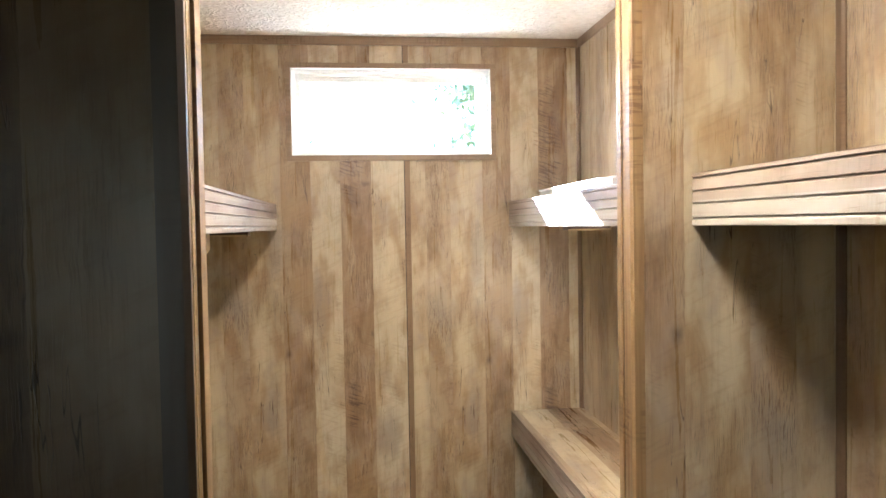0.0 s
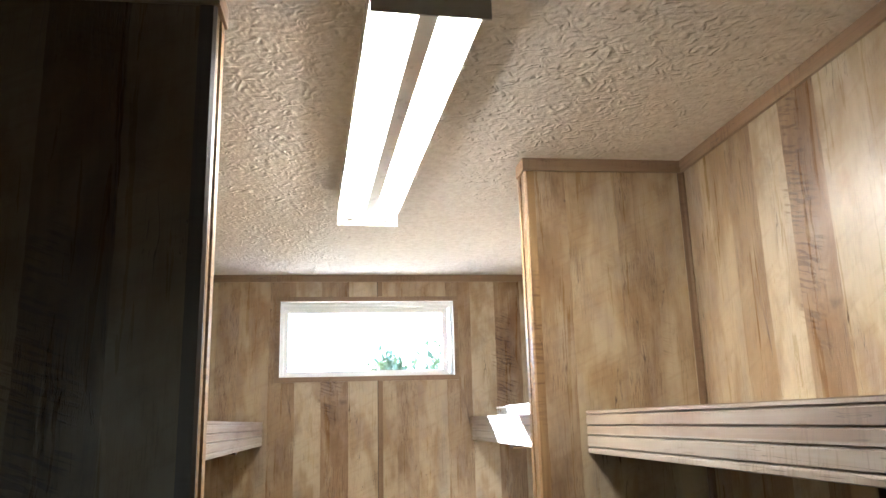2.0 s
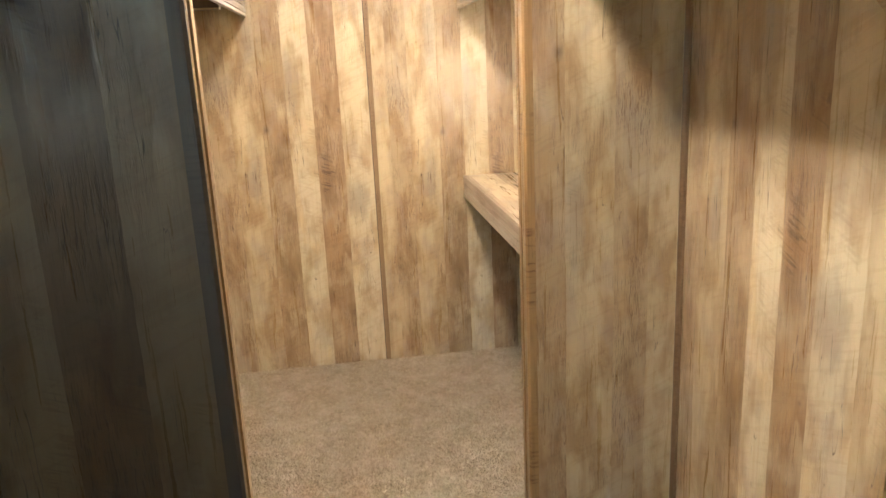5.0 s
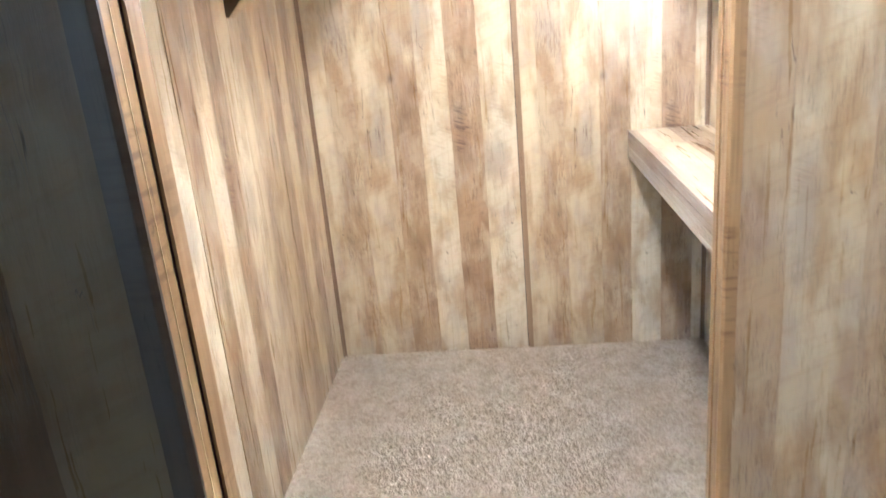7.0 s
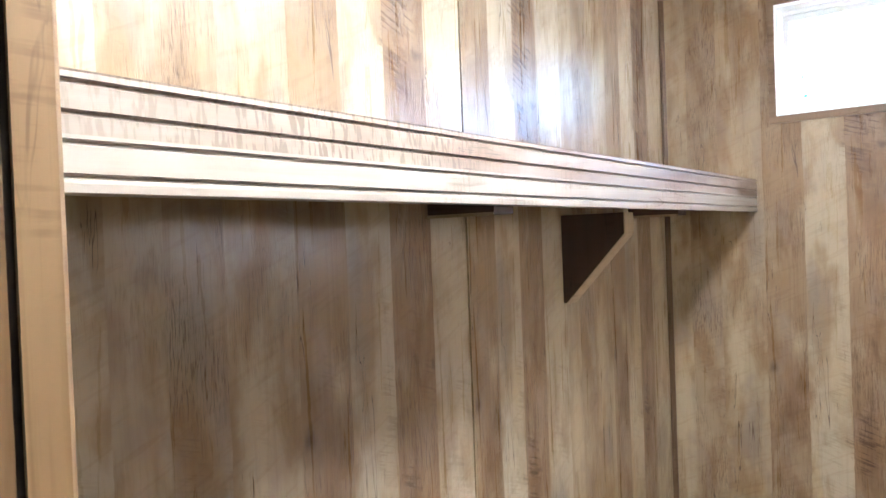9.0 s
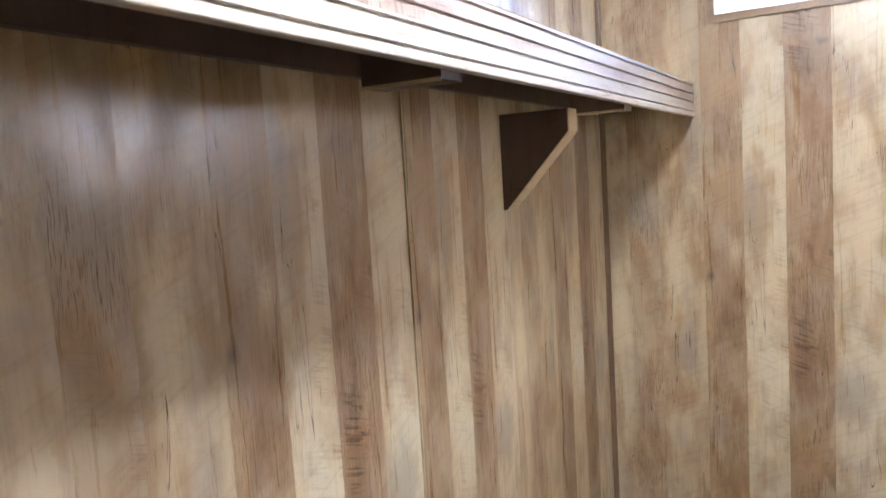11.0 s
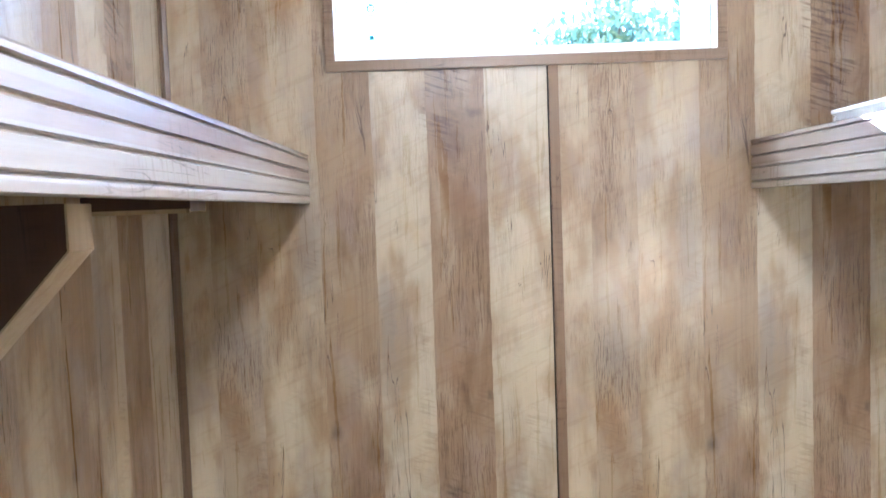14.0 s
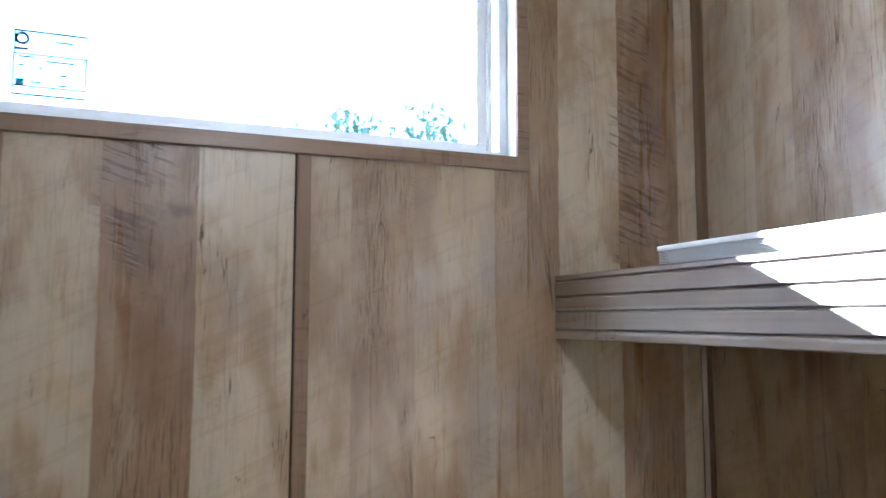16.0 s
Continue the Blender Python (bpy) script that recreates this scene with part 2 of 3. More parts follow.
def plain_wood(name, tone, along, streaks=0.5, rough=0.36, bands=(), sawn=0.5, ticks=False):
    """A wrapped trim: one wood tone with soft streaks along it; ticks: a stretch of cross checks on the upper reeds of the long shelf."""
    net = Net(name)
    p = net.split(net.place())
    k = [70.0, 70.0, 70.0]
    k["XYZ".index(along)] = 2.2
    v = net.join(*[net.math("MULTIPLY", p[i], k[i]) for i in range(3)])
    a = net.noise(v, 1.0, 4, 0.6, 0.7)
    k2 = [9.0, 9.0, 9.0]
    k2["XYZ".index(along)] = 3.0
    b = net.noise(net.join(*[net.math("MULTIPLY", p[i], k2[i]) for i in range(3)]), 1.0, 3)
    colour = net.mix(net.span(a, 0.45, 0.72, 0, streaks), tone, net.mix(1.0, tone, (0.55, 0.46, 0.38, 1), "MULTIPLY"))
    colour = net.mix(net.span(b, 0.5, 0.7, 0, 0.5), colour, net.mix(1.0, tone, (0.72, 0.64, 0.58, 1), "MULTIPLY"))
    for low, high in bands:
        upper = net.math("MULTIPLY", net.math("GREATER_THAN", p[2], low), net.math("LESS_THAN", p[2], high))
        colour = net.mix(net.math("MULTIPLY", upper, net.span(b, 0.38, 0.6, 0.45, 1.0)), colour, net.mix(1.0, colour, (0.76, 0.66, 0.60, 1), "MULTIPLY"))
    k3 = [14.0, 14.0, 14.0]
    k3["XYZ".index(along)] = 130.0
    s = net.noise(net.join(*[net.math("MULTIPLY", p[i], k3[i]) for i in range(3)]), 1.0, 2)
    saw = net.math("MULTIPLY", net.span(s, 0.52, 0.62), net.span(b, 0.48, 0.60, 0, sawn))
    colour = net.mix(saw, colour, net.mix(1.0, tone, (0.5, 0.42, 0.36, 1), "MULTIPLY"))
    if ticks:
        fine = net.noise(net.join(0.0, net.math("MULTIPLY", p[1], 150.0), net.math("MULTIPLY", p[2], 28.0)), 1.0, 2)
        stretch = net.math("MULTIPLY", net.span(p[1], -1.62, -1.45, 1, 0), net.span(p[1], -2.20, -1.85, 0.25, 1.0))
        stretch = net.math("MULTIPLY", stretch, net.math("MULTIPLY", net.math("LESS_THAN", p[0], 0.0), net.math("GREATER_THAN", p[2], S0 + 0.0475)))
        check = net.math("MULTIPLY", net.span(fine, 0.50, 0.58), stretch)
        colour = net.mix(net.math("MULTIPLY", check, 0.8), colour, net.mix(1.0, tone, (0.42, 0.34, 0.28, 1), "MULTIPLY"))
    k4 = [40.0, 40.0, 40.0]
    k4["XYZ".index(along)] = 2.0
    c = net.noise(net.join(*[net.math("MULTIPLY", p[i], k4[i]) for i in range(3)]), 1.0, 3, 0.6, 0.8)
    check = net.math("MULTIPLY", net.span(net.math("ABSOLUTE", net.math("SUBTRACT", c, 0.5)), 0.002, 0.008, 1, 0), net.span(b, 0.5, 0.58))
    colour = net.mix(net.math("MULTIPLY", check, 0.8), colour, net.mix(1.0, tone, (0.3, 0.25, 0.2, 1), "MULTIPLY"))
    net.bump(net.math("SUBTRACT", net.math("MULTIPLY", a, 0.3), net.math("ADD", saw, check)), 0.05, 0.001)
    return net.done(colour, net.span(a, 0.3, 0.7, rough - 0.05, rough + 0.08))


def simple(name, colour, rough=0.5, grain=0.0, scale=60.0, **more):
    net = Net(name)
    if grain:
        n = net.noise(net.place(), scale, 4)
        m = net.noise(net.place(), scale * 0.07, 3)
        shade = net.mix(net.span(n, 0.3, 0.7, 0, 1), colour, net.mix(1.0, colour, (1 - grain,) * 3 + (1,), "MULTIPLY"))
        shade = net.mix(net.span(m, 0.4, 0.7, 0, 0.6), shade, net.mix(1.0, colour, (1 - grain * 0.8,) * 3 + (1,), "MULTIPLY"))
        return net.done(shade, net.span(n, 0.3, 0.7, rough - 0.05, rough + 0.06), **more)
    return net.done(colour, rough, **more)


def stomped_ceiling():
    net = Net("stomped ceiling paint")
    p = net.place()
    w = net.noise(p, 9.0, 2)
    warped = net.node("ShaderNodeVectorMath", {0: p, 1: net.node("ShaderNodeVectorMath", {0: net.node("ShaderNodeTexNoise", {"Vector": p, "Scale": 16.0, "Detail": 2.0}).outputs[1], 3: 0.10}, operation="SCALE").outputs[0]}, operation="ADD").outputs[0]
    ridge = net.node("ShaderNodeTexNoise", {"Vector": warped, "Scale": 46.0, "Detail": 3.0, "Roughness": 0.5}, noise_type="RIDGED_MULTIFRACTAL").outputs[0]
    lump = net.noise(p, 60.0, 3)
    h = net.math("ADD", net.math("MULTIPLY", ridge, net.span(w, 0.3, 0.65, 0.35, 1.0)), net.math("MULTIPLY", lump, 0.35))
    net.bump(h, 0.9, 0.011)
    colour = net.mix(net.span(lump, 0.35, 0.7), rgb(226, 221, 212), rgb(208, 201, 190))
    return net.done(colour, 0.75)


def carpet_pile():
    net = Net("beige carpet pile")
    p = net.place()
    n = net.noise(p, 330.0, 3, 0.75)
    m = net.noise(p, 58.0, 4, 0.7, 0.6)
    b = net.noise(p, 11.0, 4, 0.65)
    colour = net.mix(net.span(n, 0.36, 0.66), rgb(138, 121, 98), rgb(218, 202, 174))
    colour = net.mix(net.span(m, 0.44, 0.58, 0, 0.6), colour, rgb(140, 123, 101))
    colour = net.mix(net.span(b, 0.45, 0.62, 0, 0.45), colour, rgb(196, 180, 160))
    net.bump(net.math("ADD", n, net.math("MULTIPLY", m, 1.5)), 0.9, 0.008)
    return net.done(colour, 0.95)


M_NORTH = barnwood("north sheet west of the joint", "X", "Z", 0.0)
M_NORTH_EAST = barnwood("north sheet east of the joint", "X", "Z", 0.0, lift=-0.052)
M_WEST = barnwood("west sheet by the window", "Y", "Z", -0.736, lift=0.085, scale=0.9)
M_WEST_NEAR = barnwood("west sheet by the entry", "Y", "Z", -1.950, lift=0.126)
M_EAST_FAR = barnwood("east sheets of the window bay", "Y", "Z", 0.66, way=-1, lift=0.03)
M_EAST_NEAR = barnwood("east sheets of the entry", "Y", "Z", -1.478, way=-1, lift=0.10)
M_DIVIDER = barnwood("right divider sheet", "X", "Z", 0.729, way=-1, lift=2.545, up=-1)
# same print as the other walls, darkened to stand for the unlit side
M_SCREEN_SHADED = barnwood("left divider sheets in painted shade", "X", "Z", -1.095, lift=-0.25, scale=0.97, deep=0.26)
M_REST = barnwood("back room sheets", "X", "Z", -0.2)
M_REST_Y = barnwood("back room side sheets", "Y", "Z", -0.2)
# corner mould coloured dark to match the painted shade of the left divider
M_SHADETRIM = plain_wood("corner mould in painted shade", rgb(58, 48, 40), "Z", 0.5, 0.4)
M_SHELF = barnwood("shelf top sheets", "X", "Y", 0.02, lift=-2.1)
M_TRIM_X = plain_wood("wood trim along x", rgb(141, 120, 95), "X")
M_TRIM_Y = plain_wood("wood trim along y", rgb(146, 121, 94), "Y")
M_BATTEN = plain_wood("brown batten", rgb(130, 106, 78), "Z")
M_CORNER = plain_wood("brown corner strip", rgb(110, 88, 64), "Z")
M_JAMB = plain_wood("jamb strip wood", rgb(140, 112, 73), "Z", 0.8, 0.5, sawn=0.95)
M_FLUTE = plain_wood("fluted trim wood", rgb(160, 149, 133), "Y", 0.3, 0.5, ticks=True, bands=((S0 + 0.0475, 3.0), (LOW0 + 0.049, LOW1 + 0.01)))
M_BRACKET = plain_wood("brown bracket board", rgb(72, 54, 40), "Z", 0.3, 0.5)
M_EDGE = plain_wood("bracket edge band", rgb(184, 164, 128), "Z", 0.3)
M_CORE = simple("dark wall core", rgb(58, 44, 32), 0.8, 0.3)
M_CEIL = stomped_ceiling()
M_CARPET = carpet_pile()
M_VINYL = simple("white window vinyl", rgb(232, 233, 230), 0.35, 0.04, 30)
M_ENAMEL = simple("white lamp enamel", rgb(226, 226, 222), 0.3, 0.05, 40)
# grey copy of the lamp enamel, for the end plate in shade
M_SHADED_END = simple("end plate enamel in painted shade", rgb(168, 165, 160), 0.45, 0.06, 40)
M_TUBE = Net("lit tube")
M_TUBE = M_TUBE.done((0.9, 0.9, 0.88, 1), 0.4, Emission_Color=(1.0, 0.86, 0.68, 1), Emission_Strength=TUBE_GLOW)
M_PIN = simple("metal cap", rgb(190, 190, 188), 0.3, 0.0, Metallic=1.0)


def thin_glass():
    """A clear pane: straight through, with a mirror sheen by Fresnel."""
    net = Net("window glass")
    clear = net.node("ShaderNodeBsdfTransparent")
    sheen = net.node("ShaderNodeBsdfGlossy", {"Roughness": 0.0})
    both = net.node("ShaderNodeMixShader", {0: net.node("ShaderNodeFresnel", {"IOR": 1.45}).outputs[0], 1: clear.outputs[0], 2: sheen.outputs[0]})
    net.put(net.tree.nodes["Material Output"].inputs["Surface"], both.outputs[0])
    return net.mat


M_GLASS = thin_glass()
M_BLIND = simple("white blind slat", rgb(232, 230, 224), 0.4, 0.05, 50)
M_INK = simple("grey label ink", rgb(52, 60, 63), 0.7, 0.1, 80)
M_TEAL = simple("teal label ink", rgb(60, 128, 126), 0.7, 0.1, 80)
M_GROUND = simple("dry grass and soil", rgb(138, 126, 92), 0.95, 0.35, 3.0)
M_BARK = simple("grey bark", rgb(96, 82, 68), 0.9, 0.4, 20)
M_LEAF = simple("green leaves", rgb(108, 122, 90), 0.6, 0.3, 2.0)
M_LEAF_IN = simple("deep green leaves", rgb(84, 102, 76), 0.6, 0.3, 2.0)


# ---------------------------------------------------------------- building helpers
def box(bm, x0, x1, y0, y1, z0, z1):
    vs = [bm.verts.new((x, y, z)) for x in (x0, x1) for y in (y0, y1) for z in (z0, z1)]
    for f in ((0, 1, 3, 2), (4, 6, 7, 5), (0, 4, 5, 1), (2, 3, 7, 6), (0, 2, 6, 4), (1, 5, 7, 3)):
        bm.faces.new([vs[i] for i in f])


def boxes(*dims, bevel=0.0):
    bm = bmesh.new()
    for d in dims:
        box(bm, *d)
    if bevel:
        bmesh.ops.bevel(bm, geom=bm.edges[:], offset=bevel, segments=2, affect="EDGES", profile=0.6)
    bmesh.ops.recalc_face_normals(bm, faces=bm.faces[:])
    return bm


def prism(outline, place, a, b, bevel=0.0):
    """A flat outline drawn out from a to b: place(p, q, s) gives the corner in the room."""
    bm = bmesh.new()
    ends = [[bm.verts.new(place(p, q, s)) for p, q in outline] for s in (a, b)]
    n = len(outline)
    for i in range(n):
        bm.faces.new((ends[0][i], ends[0][(i + 1) % n], ends[1][(i + 1) % n], ends[1][i]))
    bm.faces.new(ends[0]), bm.faces.new(ends[1][::-1])
    bmesh.ops.recalc_face_normals(bm, faces=bm.faces[:])
    if bevel:
        bmesh.ops.bevel(bm, geom=bm.edges[:], offset=bevel, segments=1, affect="EDGES")
    return bm


def tube(bm, a, b, r0, r1=None, sides=20):
    r1 = r0 if r1 is None else r1
    a, b = Vector(a), Vector(b)
    q = (b - a).to_track_quat("Z", "Y").to_matrix()
    rings = [[bm.verts.new(c + q @ Vector((r * math.cos(math.tau * i / sides), r * math.sin(math.tau * i / sides), 0))) for i in range(sides)] for c, r in ((a, r0), (b, r1))]
    for i in range(sides):
        bm.faces.new((rings[0][i], rings[0][(i + 1) % sides], rings[1][(i + 1) % sides], rings[1][i])).smooth = True
    bm.faces.new(rings[0][::-1]), bm.faces.new(rings[1])


def mesh_object(name, bm, material):
    data = bpy.data.meshes.new(name)
    bm.to_mesh(data)
    bm.free()
    data.materials.append(material)
    return new(name, data)


def setting(name, bm, material, label, category):
    return tagged(mesh_object(name, bm, material), label, category, kind="structure")


def thing(name, base, label, category, group=""):
    ob = new(name)
    ob.empty_display_size = 0.05
    ob.location = base
    return tagged(ob, label, category, group)


def part(name, bm, material, parent, label=""):
    ob = mesh_object(name, bm, material)
    ob.parent = parent
    if not parent.parent:
        ob.matrix_parent_inverse = Matrix.Translation(parent.location).inverted()
    return tagged(ob, label)


# ---------------------------------------------------------------- floor, ceiling, walls
setting("floor", boxes((XB - 0.1, XN + 0.1, YB - 0.1, 0.1, -0.15, 0.0)), M_CARPET, "beige cut-pile carpet over the closet floor", "floor")
setting("ceiling", boxes((XB - 0.1, XN + 0.1, YB - 0.1, 0.1, H, H + 0.12)), M_CEIL, "white stomp-textured ceiling", "ceiling")

T = 0.006   # sheet thickness
CX0, CX1, CZ0, CZ1 = WX0 - 0.006, WX1 + 0.006, WZ0 - 0.006, WZ1 + 0.006
wall_n = setting("wall_north", boxes((XL - 0.1, CX0, T, 0.1, 0, H), (CX1, XN + 0.1, T, 0.1, 0, H), (CX0, CX1, T, 0.1, 0, CZ0), (CX0, CX1, T, 0.1, CZ1, H)),
                 M_CORE, "window wall clad in printed barnwood sheets", "wall")
part("panel", boxes((XL, CX0, 0, T, 0, H), (CX0, -0.0040, 0, T, 0, CZ0), (CX0, -0.0040, 0, T, CZ1, H)), M_NORTH, wall_n)
part("panel", boxes((CX1, XR, 0, T, 0, H), (0.0, CX1, 0, T, 0, CZ0), (0.0, CX1, 0, T, CZ1, H)), M_NORTH_EAST, wall_n)
part("batten", boxes((-0.0015, 0.019, -0.005, 0.0, 0, WZ0 - 0.022), (-0.0015, 0.019, -0.005, 0.0, WZ1 + 0.022, H - 0.034), bevel=0.0012), M_BATTEN, wall_n, "narrow brown batten over the sheet joint")

wall_w = setting("wall_west", boxes((XL - 0.1, XL - T, YD1, 0.1, 0, H)), M_CORE, "long closet wall of grey-brown barnwood sheets", "wall")
part("panel", boxes((XL - T, XL, -1.170, 0, 0, H)), M_WEST, wall_w)
part("panel", boxes((XL - T, XL, YD1, -1.176, 0, H)), M_WEST_NEAR, wall_w)

wall_e = setting("wall_east", boxes((XR + T, XR + 0.1, YS1, 0.1, 0, H)), M_CORE, "side wall of the window bay in barnwood sheets", "wall")
part("panel", boxes((XR, XR + T, YS1, 0, 0, H)), M_EAST_FAR, wall_e)
wall_e2 = setting("wall_east_entry", boxes((XN + T, XN + 0.1, YB, YS0, 0, H)), M_CORE, "golden barnwood sheet wall beside the entry shelf", "wall")
for y0, y1 in ((-2.358, YS0), (-3.578, -2.364), (YB, -3.584)):
    part("panel", boxes((XN, XN + T, y0, y1, 0, H)), M_EAST_NEAR, wall_e2)

# right divider, running out from the east wall
div = setting("wall_divider_east", boxes((XS + T, XN + 0.05, YS0 + T, YS1 - T, 0, H)), M_CORE, "short dividing wall clad in golden-brown barnwood", "wall")
part("panel", boxes((XS + T, XN, YS0, YS0 + T, 0, H)), M_DIVIDER, div)
part("panel", boxes((XS + T, XR, YS1 - T, YS1, 0, H)), M_DIVIDER, div)
part("end_strip", boxes((XS, XS + T, YS0 + 0.026, YS1 - 0.026, 0, H), bevel=0.001), M_JAMB, div)
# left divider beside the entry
scr = setting("wall_divider_west", boxes((XB, XD - T, YD0 + T, YD1 - T, 0, H)), M_CORE, "dividing wall in barnwood sheets with dark shade painted in", "wall")
# front sheets facing away from the lamp, their shade painted in
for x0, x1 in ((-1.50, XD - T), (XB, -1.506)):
    part("panel", boxes((x0, x1, YD0, YD0 + T, 0, H)), M_SCREEN_SHADED, scr)
part("panel", boxes((XL, XD - T, YD1 - T, YD1, 0, H)), M_REST, scr)
part("end_strip", boxes((XD - T, XD, YD0 + 0.010, YD1 - 0.030, 0, H), bevel=0.001), M_JAMB, scr)
part("crease_bead", boxes((XD - 0.0005, XD + 0.0007, YD0 + 0.0238, YD0 + 0.0250, 0, H - 0.034), bevel=0.0004), M_EDGE, scr)

# room behind the entry, with an open doorway to daylight
setting("wall_south", boxes((XB, -1.76, YB - 0.1, YB, 0, H), (-1.5, XN, YB - 0.1, YB, 0, H), (-1.76, -1.5, YB - 0.1, YB, 2.03, H)), M_REST, "plain barnwood wall with an open doorway", "wall")
setting("wall_south_west", boxes((XB - 0.1, XB, YB - 0.1, YD0, 0, H)), M_REST_Y, "plain barnwood side wall of the entry room", "wall")


# ---------------------------------------------------------------- trim
C = 0.034    # crown strip height
N = 0.008    # its thickness
crown = [("X", XL, XR, 0.0, -1), ("Y", YD1, 0.0, XL, 1), ("Y", YS1, 0.0, XR, -1), ("X", XS + 0.002, XR, YS1, 1), ("X", XS - N, XN, YS0, -1),
         ("Y", YB, YS0 - N, XN, -1), ("X", XB, XD + N, YD0, -1), ("X", XL, XD, YD1, 1), ("Y", YS0, YS1, XS, -1), ("Y", YD0, YD1, XD, 1)]
for axis, a, b, at, side in crown:
    lo, hi = sorted((at, at + side * N))
    dims = (a, b, lo, hi, H - C, H) if axis == "X" else (lo, hi, a, b, H - C, H)
    setting("trim", boxes(dims, bevel=0.0015), M_TRIM_X if axis == "X" else M_TRIM_Y, "flat wood-look strip along the ceiling", "trim")


def inner_corner(x, y, sx, sy, z0=0.0, z1=H - C):
    """A small cove strip in an inside corner."""
    w = 0.014
    out = [(0, 0), (w, 0), (w, 0.003), (0.006, 0.006), (0.003, w), (0, w)]
    bm = prism(out, lambda p, q, s: (x + sx * p, y + sy * q, s), z0, z1)
    setting("trim", bm, M_CORNER, "brown inside-corner strip", "trim")


inner_corner(XL, 0, 1, -1), inner_corner(XR, 0, -1, -1), inner_corner(XN, YS0, -1, -1), inner_corner(XR, YS1, -1, 1), inner_corner(XL, YD1, 1, 1)


def outer_corner(x, y, sx, sy, wide, deep, material=None):
    """A rounded corner mould: legs of the given widths along x and y from the corner; sx, sy point into the wall."""
    t = 0.003
    out = [(-t, 0.002), (0.002, -t), (wide, -t), (wide, 0), (0, 0), (0, deep), (-t, deep)]
    bm = prism(out, lambda p, q, s: (x + sx * p, y + sy * q, s), 0.0, H - C)
    setting("trim", bm, material or M_JAMB, "outside-corner mould with shade painted in" if material else "wood-look outside-corner mould", "trim")


outer_corner(XS, YS0, 1, 1, 0.022, 0.024), outer_corner(XS, YS1, 1, -1, 0.022, 0.024)
# the front mould has the divider's shade in its colour, the back one not
outer_corner(XD, YD0, -1, 1, 0.022, 0.006, M_SHADETRIM), outer_corner(XD, YD1, -1, -1, 0.022, 0.026)


# ---------------------------------------------------------------- window
window = setting("window_1", boxes((WX0 - 0.020, WX1 + 0.020, -0.009, 0.0, WZ0 - 0.022, WZ0), (WX0 - 0.020, WX1 + 0.020, -0.009, 0.0, WZ1, WZ1 + 0.020),
                                   (WX0 - 0.020, WX0, -0.009, 0.0, WZ0, WZ1), (WX1, WX1 + 0.020, -0.009, 0.0, WZ0, WZ1), bevel=0.0012),
                 M_TRIM_X, "wide low window with wood casing and white vinyl frame", "window")
J = 0.006


def ring(x0, x1, z0, z1, w, y0, y1, bevel=0.0015):
    return boxes((x0, x1, y0, y1, z0, z0 + w), (x0, x1, y0, y1, z1 - w, z1), (x0, x0 + w, y0, y1, z0 + w, z1 - w), (x1 - w, x1, y0, y1, z0 + w, z1 - w), bevel=bevel)


part("window_liner", ring(WX0 - J, WX1 + J, WZ0 - J, WZ1 + J, 0.005, 0.0, 0.1, 0), M_VINYL, window, "white reveal liner")
part("window_frame", ring(WX0, WX1, WZ0, WZ1, 0.014, 0.030, 0.088), M_VINYL, window, "white vinyl outer frame")
part("sash", ring(WX0 + 0.014, WX1 - 0.030, WZ0 + 0.010, WZ1 - 0.028, 0.018, 0.045, 0.072), M_VINYL, window, "white sliding sash")
part("track", boxes((WX1 - 0.030, WX1 - 0.022, 0.040, 0.080, WZ0 + 0.014, WZ1 - 0.014), (WX0 + 0.014, WX1 - 0.014, 0.040, 0.080, WZ1 - 0.027, WZ1 - 0.014), bevel=0.001), M_VINYL, window)
pane = part("pane", boxes((WX0 + 0.028, WX1 - 0.044, 0.057, 0.060, WZ0 + 0.026, WZ1 - 0.044)), M_GLASS, window, "clear pane")
pane.visible_shadow = False


# printed sticker on the glass
def ring_disc(bm, x, z, r0, r1, y, n=24, a0=0.0, a1=math.tau):
    pts = [[bm.verts.new((x + r * math.cos(a0 + (a1 - a0) * i / n), y, z + r * math.sin(a0 + (a1 - a0) * i / n))) for i in range(n + 1)] for r in (r0, r1)]
    for i in range(n):
        bm.faces.new((pts[0][i], pts[0][i + 1], pts[1][i + 1], pts[1][i]))


sticker = thing("window_sticker", (-0.33, 0.0565, 1.93), "clear rating sticker with faint grey print on the pane", "sticker")
LX0, LX1, LZ0, LZ1, LY = -0.372, -0.282, 1.944, 2.034, 0.0562
part("border", boxes((LX0, LX1, LY, LY + 0.0004, LZ1 - 0.0027, LZ1), (LX0, LX1, LY, LY + 0.0004, LZ0, LZ0 + 0.0027), (LX0, LX0 + 0.0025, LY, LY + 0.0004, LZ0, LZ1),
                     (LX1 - 0.0025, LX1, LY, LY + 0.0004, LZ0 + 0.02, LZ1 - 0.03), (LX0, LX1, LY, LY + 0.0004, LZ0 + 0.056, LZ0 + 0.058), (LX0, LX1, LY, LY + 0.0004, LZ0 + 0.012, LZ0 + 0.014)), M_INK, sticker)
bm = bmesh.new()
ring_disc(bm, LX0 + 0.010, LZ1 - 0.012, 0.0050, 0.0092, LY)
box(bm, LX0 + 0.002, LX0 + 0.018, LY, LY + 0.0004, LZ1 - 0.028, LZ1 - 0.0245)
part("emblem", bm, M_INK, sticker)
bm = bmesh.new()
box(bm, LX0 + 0.004, LX0 + 0.015, LY, LY + 0.0004, LZ0 + 0.014, LZ0 + 0.023)
part("colour_block", bm, M_TEAL, sticker)
